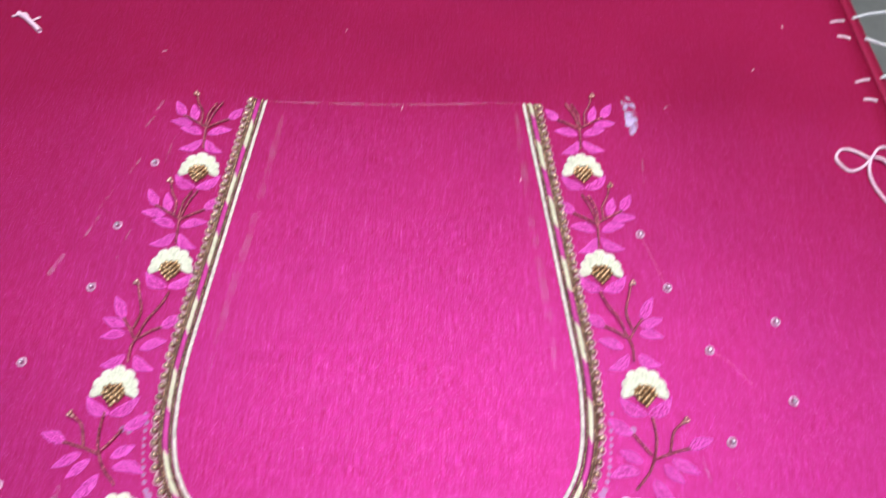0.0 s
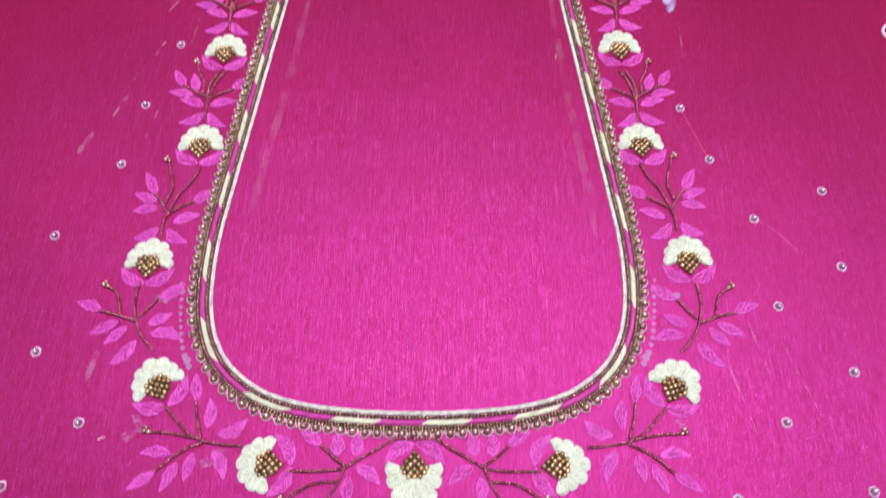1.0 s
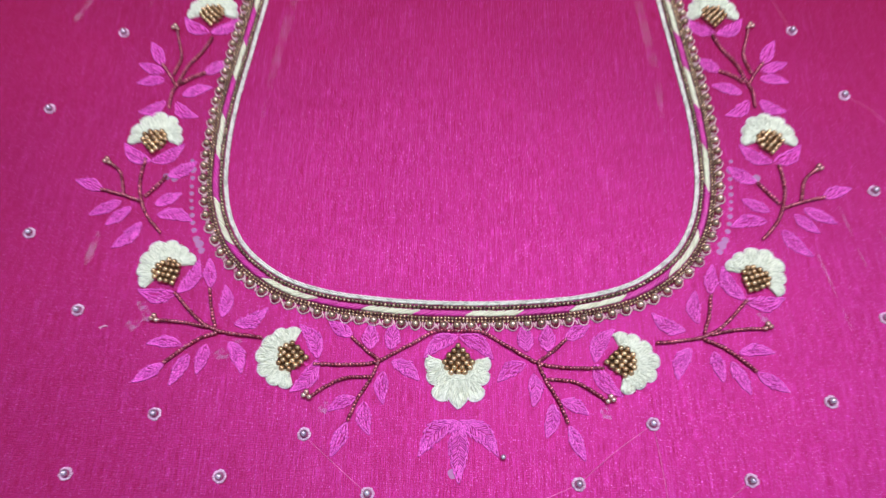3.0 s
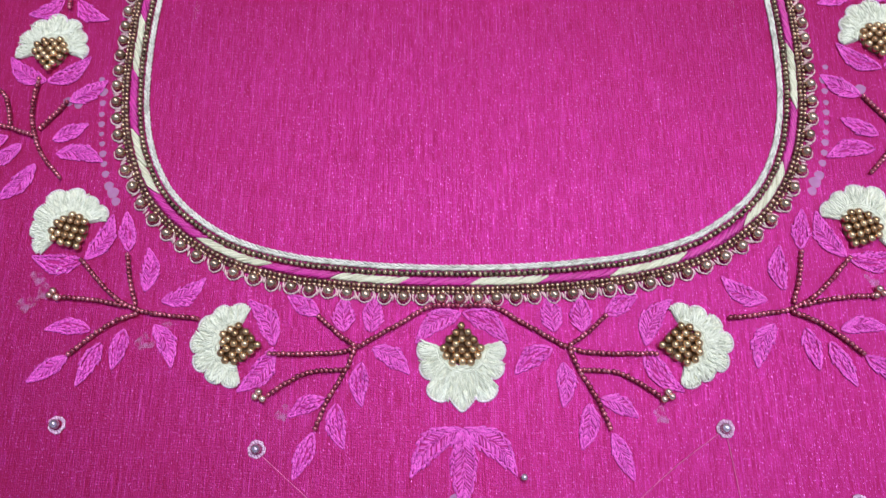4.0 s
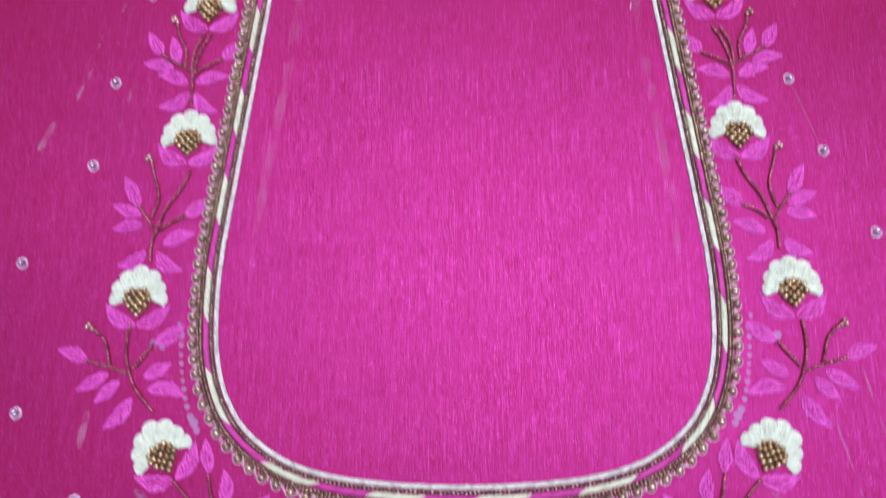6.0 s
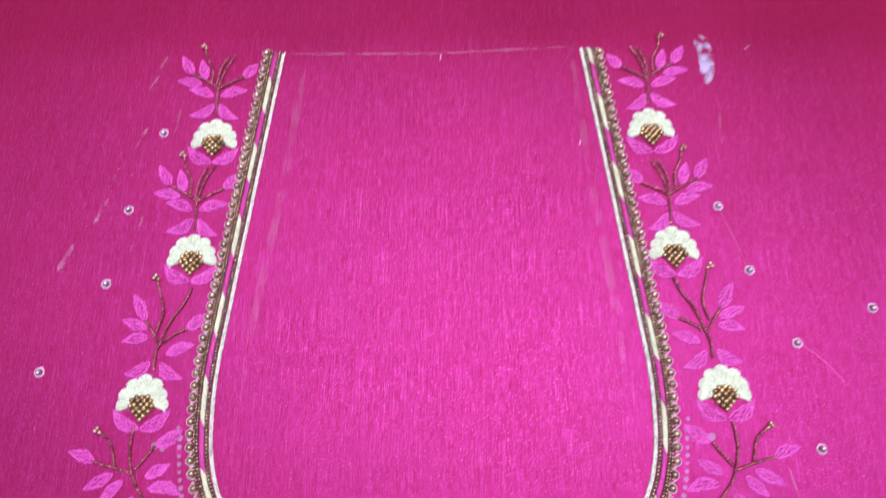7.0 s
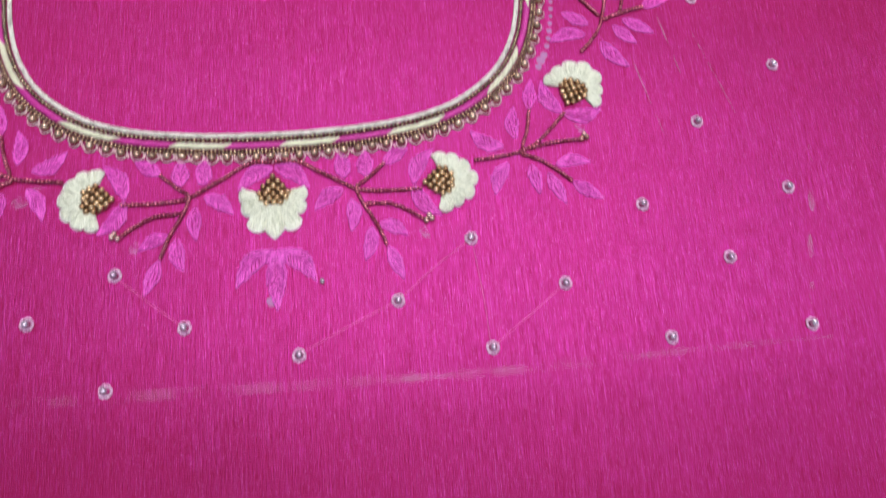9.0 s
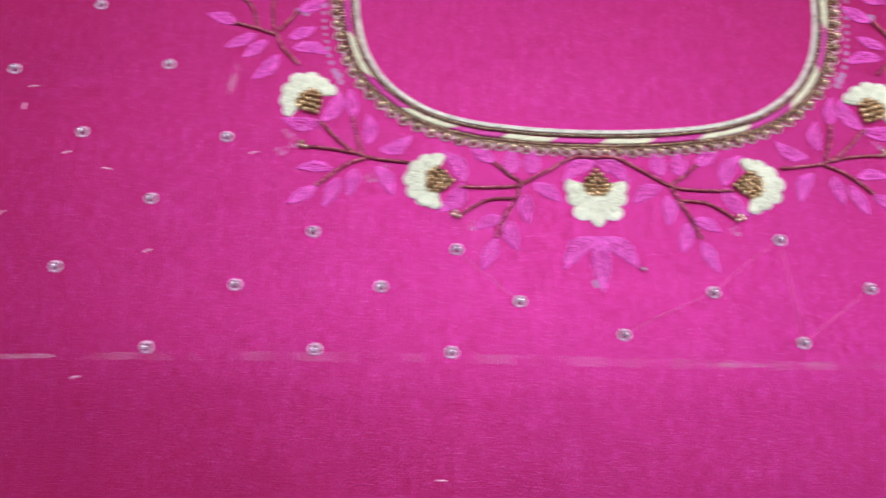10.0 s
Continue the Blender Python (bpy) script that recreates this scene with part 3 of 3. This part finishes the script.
def flower(x, y, direction, tip=13.0, wide=10.6):
    """A flower whose petals open towards direction (degrees), its bead heart at (x, y)."""
    ob = thing("embroidered_flower", "ivory satin-stitched flower with an old-gold bead heart and magenta sepals", "flower", "flowers along the neckline", (x, y, 0.02), direction - 90)
    count, first, last = 7, -8.0, 188.0
    spread = (last - first) / count
    rim = Stitches()
    for k in range(count):
        mid = first + (k + 0.5) * spread
        outer = wide + (tip - wide) * max(0, math.sin(radians(mid))) ** 3 + random.uniform(-0.3, 0.3)
        inner = 4.9
        part("petal", petal_mesh(mid, spread * 1.06, inner, outer, 0.12 * (k % 2), tip > 15 and k == 3, -1 if k == 0 else 1 if k == count - 1 else 0), ob)
        for i in range(11):
            ends = []
            for j in (i, i + 1.2):
                u = max(-1, min(1, 2 * j / 11 - 1))
                t, r = radians(mid + u * spread * 0.52), outer * (0.80 + 0.20 * (1 - abs(u)) if tip > 15 and k == 3 else 0.83 + 0.17 * math.sqrt(max(0, 1 - u * u))) + 0.1
                ends.append((r * math.cos(t), r * math.sin(t)))
            rim.add(*ends, 0.5, 0.34, 0.55)
    ring = Stitches()
    for band in range(4):
        t = radians(first + 8)
        while t < radians(last - 26):
            r, t2 = 5.0 + 0.52 * band + random.uniform(-0.1, 0.1), t + random.uniform(0.3, 0.6)
            ring.add((r * math.cos(t), r * math.sin(t)), (r * math.cos(t2), r * math.sin(t2)), 0.62, 0.95 + random.uniform(-0.1, 0.1), 0.7)
            t = t2 - 0.12
    part("inner_ring", ring.mesh("inner_ring", WHITE_THREAD), ob, "ivory thread ring round the bead heart", kind="stuff")
    part("edging", rim.mesh("edging", EDGE_THREAD), ob, "pale pink buttonhole edging", kind="stuff")
    for s in (-1, 1):
        part("sepal", leaf_mesh((0.2 * s, -8.9), (11.6 * s, -0.9), 5.0, -0.13 * s, "sepal"), ob, "magenta chain-stitched sepal")
    pad = [(4.6 * math.cos(a) * (1 - 0.22 * max(0, -math.sin(a))), 4.4 * math.sin(a) - 0.1, 0.1) for a in np.linspace(0, 2 * math.pi, 20, endpoint=False)]
    part("heart_pad", tidy("heart_pad", pad + [(0, 0, 0.8)], [(i, (i + 1) % 20, 20) for i in range(20)], HEART_THREAD), ob, "brown-gold thread padding under the beads")
    for yy, row in ((-5.0, (0,)), (-3.4, (-1.5, 1.5)), (-1.8, (-3.0, 0, 3.0)), (-0.6, (-1.5, 1.5)), (0.2, (-4.4, 4.4)), (0.9, (-2.6, 0, 2.6)), (2.4, (-3.9, -1.4, 1.3, 3.8)), (3.8, (-2.2, 0, 2.2))):
        for xx in row:
            part("bead", HEART, ob, at=(xx + random.uniform(-.2, .2), yy + random.uniform(-.2, .2), 1.2 + 0.4 * max(0, 1 - math.hypot(xx, yy) / 5)), turn=random.uniform(0, 360))
    return ob


def sprig(stems, tips, leaves, side, shift, group):
    """Beaded twigs and stitched leaves; all given for the right side, in millimetres."""
    def put(p):
        return side * p[0] + shift[0], p[1] + shift[1]

    node = put(stems[0][len(stems[0]) // 2])
    ob = thing("beaded_sprig", "sprig of maroon-copper bead twigs with magenta stitched leaves", "embroidered sprig", group, (*node, 0.02))

    def local(p):
        q = put(p)
        return q[0] - node[0], q[1] - node[1]

    for points in stems:
        line = smooth_line([local(p) for p in points], 1.2)
        # Dark core: shade between the twig's beads, put into the thread's colour.
        twig = part("twig", tube("twig", [(x, y, 0.3) for x, y in line], 0.5, GAP_SHADE_THREAD, 5), ob, "string of maroon-copper beads")
        for x, y in line:
            part("bead", SEED, twig, at=(x + random.uniform(-.1, .1), y + random.uniform(-.1, .1), 0.82), turn=random.uniform(0, 360))
    for p in tips:
        x, y = local(p)
        for dx, dy in ((-0.2, 0.3), (1.7, 0.9), (0.9, 2.0)):
            part("tip_bead", TIP_BEAD, ob, "rose-gold tip bead", (x + side * dx, y + dy, 1.0))
    for base, tip, width, bend in leaves:
        part("leaf", leaf_mesh(local(base), local(tip), width, bend * side), ob)
    return ob


flower(0, -0.3, -90, 15.8, 10.9)
SHIFT = {(3, -1): -1.2, (3, 1): 1.0, (4, 1): 0.8, (4, -1): -0.3, (5, -1): -1.6, (5, 1): 1.6}
for side in (-1, 1):
    for k, x, y, a in ((1, 56, 0.3, 3), (2, 103, 30.4, 60), (3, 117, 85.4, 90), (4, 103.6, 145.6, 90), (5, 99.6, 203.2, 91)):
        flower(side * (x - 1.6 if (k, side) == (1, 1) else x), y + SHIFT.get((k, side), 0), a if side > 0 else 180 - a, 12.4 if k == 1 else 13.0)

TWIG_GROUP = "sprigs along the neckline"
UPPER = (
    [[(103.5, 161), (104, 168), (104, 174), (101.5, 184), (98, 191)], [(104, 174), (109, 177.5), (117, 182)], [(104.8, 175), (104, 184), (101, 190.5)], [(107.5, 176.5), (107.5, 184), (110.5, 190), (112, 195)], [(104, 174), (98, 177.5), (93, 180)]],
    [(112, 196)],
    [((117, 182), (123, 192), 4.6, 0.0), ((110.5, 179), (113.5, 190), 4.4, 0.0), ((93, 180), (86.5, 187.5), 5.0, 0.0), ((103, 170), (90.5, 173), 4.6, -0.08), ((103, 166), (93.5, 158), 4.8, 0.18),
     ((105, 166), (116.5, 160), 4.8, -0.16), ((106, 170), (118, 174), 4.6, 0.06), ((112, 176.5), (124, 178.5), 4.6, 0.05)],
)
SPRIGS = (
    (([[(1, 10.3), (8, 10), (15, 6), (22, 2), (26.5, -0.5), (33, -1.8), (48, -2)], [(27, 0.3), (31, 3), (36, 7.5)], [(27, -1.6), (29, -6.5), (33, -13.5), (35.5, -20)], [(30, -6), (37.5, -6.5), (43, -9), (47.5, -12)]],
      [(49, -13.4)],
      [((36, 8), (44.5, 13), 4.2, 0.0), ((30, 3.5), (30, 13), 5.0, 0.0), ((23, 3.5), (22, 13), 5.2, 0.0), ((22.5, -0.5), (13, -7), 4.6, -0.1), ((25, -4), (24.5, -15), 4.2, 0.08), ((33.5, -13), (42.5, -17.5), 4.0, 0.1), ((31, -14), (28.5, -25), 4.4, 0.08), ((36, -21), (40.5, -32), 4.0, 0.0)]), {}),
    (([[(67, 7), (76, 8), (83, 9.5), (90, 13.5), (99, 22.5)], [(83.3, 11), (85.5, 17), (87, 24)], [(86, 10.3), (94.5, 12), (103, 12.6)], [(82.8, 8.3), (88.5, 6), (94, 2), (98.5, -2)]],
      [(104, 12.2)],
      [((87, 25), (89, 36), 4.2, 0.0), ((81.5, 14), (82, 26), 4.4, 0.1), ((77, 11.5), (66, 17.8), 4.6, 0.14), ((78, 5.5), (72.5, -5.5), 4.6, -0.1), ((85.5, 4.5), (87.5, -6), 4.0, 0.0), ((91, 1), (96, -10), 4.0, 0.0), ((94, 4), (106, 4.2), 3.8, 0.1), ((99, -2.5), (108.5, -9), 4.0, 0.0)]), {}),
    (([[(108.5, 46), (115, 53.5), (118.5, 62), (119.5, 69), (119, 76)], [(116.2, 60.5), (113, 64.5), (110, 68.5)], [(118.3, 58.5), (124.5, 60.8), (133, 63)], [(124.8, 62), (127.3, 70), (131.5, 74)]],
      [(132.5, 74)],
      [((109.5, 69), (99.5, 75.5), 5.0, 0.05), ((133, 63), (144, 67), 4.2, 0.05), ((111, 53), (97.5, 50.5), 4.6, -0.12), ((116, 50), (125, 39.5), 4.8, -0.08), ((121, 56), (129, 48.5), 4.2, 0.0), ((125, 58.5), (136, 52.5), 4.2, 0.0), ((112.5, 57), (103, 62), 4.2, 0.0)]), {}),
    (([[(114, 101), (114, 108), (112.5, 112), (109.5, 121), (105, 128), (102, 135)], [(113.5, 112), (117, 117.5), (120, 121.5)], [(114.8, 117), (113, 125), (115.5, 134), (116.5, 137.5)], [(111, 112.5), (107, 115.5), (102.5, 117.5)]],
      [(117, 139)],
      [((120, 121.5), (126.5, 133), 4.6, 0.0), ((102.5, 117.5), (94.5, 124), 4.8, 0.0), ((110, 107), (98.5, 111), 4.6, -0.06), ((112, 104), (102, 97), 4.6, 0.16), ((116, 104), (126, 99), 4.8, -0.14), ((118, 114.5), (129, 112.5), 4.4, 0.05), ((119, 118), (130, 122), 4.2, 0.0)]), {-1: -1.6, 1: 1.4}),
    (UPPER, {-1: -0.4, 1: 0.4}),
    (UPPER, {-1: 57.0, 1: 60.0}),
)
for k, (spec, rise) in enumerate(SPRIGS):
    for side in (-1, 1):
        sprig(*spec, side, (-4.0 * side if k == 5 else 0, rise.get(side, 0)), TWIG_GROUP)

fleur = thing("stitched_trefoil", "magenta chain-stitched three-leaf motif below the middle flower", "embroidered leaf", at=(0, -20, 0.02))
for tip, width, bend in (((-12.5, -11.5), 5.6, -0.13), ((13, -11), 5.6, 0.13), ((0.3, -19.5), 5.8, 0.0)):
    part("leaf", leaf_mesh((0.2 * (tip[0] > 0), 0), tip, width, bend), fleur)
part("bead", bead_mesh("bead", 0.9, LILAC, 7, 12), fleur, "tiny silver-lilac bead", (14.5, -11.2, 0.9))

# ---- scattered pearl motifs ----
RING = Stitches()
for i in range(15):
    a = 2 * math.pi * i / 15
    r, w = 2.05 + random.uniform(-0.18, 0.18), 1.95 + random.uniform(-0.15, 0.15)
    RING.add((1.3 * math.cos(a), 1.3 * math.sin(a)), (r * math.cos(a + 0.35), r * math.sin(a + 0.35)), random.uniform(0.5, 0.7), 0.35, 0.6)
    RING.add((w * math.cos(a), w * math.sin(a)), (w * math.cos(a + 0.5), w * math.sin(a + 0.5)), 0.5, 0.4, 0.55)
RING_MESH = RING.mesh("thread_ring", RING_THREAD)
DOT = bead_mesh("pearl", 1.2, LILAC, 10, 16)
SCATTER = ((125, 169), (134.5, 139.5), (183, 122.5), (149.5, 108), (183, 84.5), (152, 66), (177, 37.5), (145.5, 17), (173, -9), (121.5, -12), (148, -32), (171, -56), (124, -57), (92, -37), (66.5, -56), (63, -20), (38, -39), (6.5, -54), (-28, -43), (-49.5, -25),
           (-51, -60.5), (-75, -38.5), (-96, -60), (-99, -19.3), (-124, -38.5), (-151, -60), (-156, -8), (-132, 16), (-185, -33), (-183.5, 17), (-156, 45), (-184.5, 70), (-212, 42), (-161, 98.5), (-139, 136), (-134, 170), (-123, 208))
for x, y in SCATTER:
    ob = thing("bead_motif", "silver-lilac pearl ringed with pale pink thread on the silk", "bead", "pearls scattered over the cloth", (x, y, 0.03), random.uniform(0, 360))
    part("thread_ring", RING_MESH, ob, "pale pink thread ring")
    part("pearl", DOT, ob, at=(random.uniform(-.2, .2), random.uniform(-.2, .2), 1.4))

# ---- lacing threads and bow ----
def twine(name, label, category, points, radius, material=LACE_THREAD, group=""):
    line = smooth_line([p[:2] for p in points], 1.2)
    run = np.linspace(0, 1, len(points))
    zs = np.interp(np.linspace(0, 1, len(line)), run, [p[2] for p in points])
    pts = [(x, y, cloth_height(min(x, EDGE), y) + z) for (x, y), z in zip(line, zs)]
    ob = new(name, tube(name, pts, radius, material, 7))
    return tagged(ob, label, category, group)


for a, b in (((262, 324), (271.5, 326)), ((263, 312), (270.5, 310)), ((262, 273), (271.5, 276)), ((263, 260), (270.5, 259))):
    twine("lacing_stitch", "pale pink lacing stitch at the edge of the silk", "stitch", [(*a, 0.2), ((a[0] + b[0]) / 2, (a[1] + b[1]) / 2, 1.0), (*b, 0.6)], 0.75, BOW_THREAD, "lacing stitches")
for a, b in (((277, 328), (300, 335)), ((279, 310), (300, 302)), ((278, 277), (300, 284)), ((278, 258), (300, 252))):
    end = (382, b[1] + (b[1] - a[1]) * 2)
    twine("lacing_thread", "white lacing thread from the hem to the frame", "thread", [(*a, 1.6), (*b, 0.5), (*end, 0.5)], 0.8, group="lacing threads")
bow = thing("thread_bow", "loose bow of pale pink cotton thread lying on the silk", "thread")
for points in ([(254, 217, 1), (247, 222, 1), (240, 223, .8), (235.5, 217, .8), (240, 209.5, .8), (247, 211, .9), (254, 217, 2), (260, 224, 1.6), (267, 225, 1), (273, 218, 1.4)],
               [(254, 218, 2.2), (251, 209, 1), (251.5, 200, .8), (256, 189, .8), (262, 176, .8)], [(256, 218, 2), (261, 216, 2), (267, 206, 1), (273, 198, 1)]):
    line = smooth_line([p[:2] for p in points], 1.0)
    zs = np.interp(np.linspace(0, 1, len(line)), np.linspace(0, 1, len(points)), [p[2] for p in points])
    part("strand", tube("strand", [(x, y, cloth_height(x, y) + z) for (x, y), z in zip(line, zs)], 0.78, BOW_THREAD, 7), bow)
knot = thing("thread_knot", "short knotted end of pale pink thread on the silk", "thread")
for points, r in (([(-226, 317, 1), (-219, 312, 1.4), (-209, 302, 1)], 1.5), ([(-229, 314, .8), (-222, 317, 1.2), (-217, 311, 1.6), (-212, 314, .8)], 0.6)):
    line = smooth_line([p[:2] for p in points], 1.0)
    part("strand", tube("strand", [(x, y, cloth_height(x, y) + 1.2) for x, y in line], r, BOW_THREAD, 7), knot)
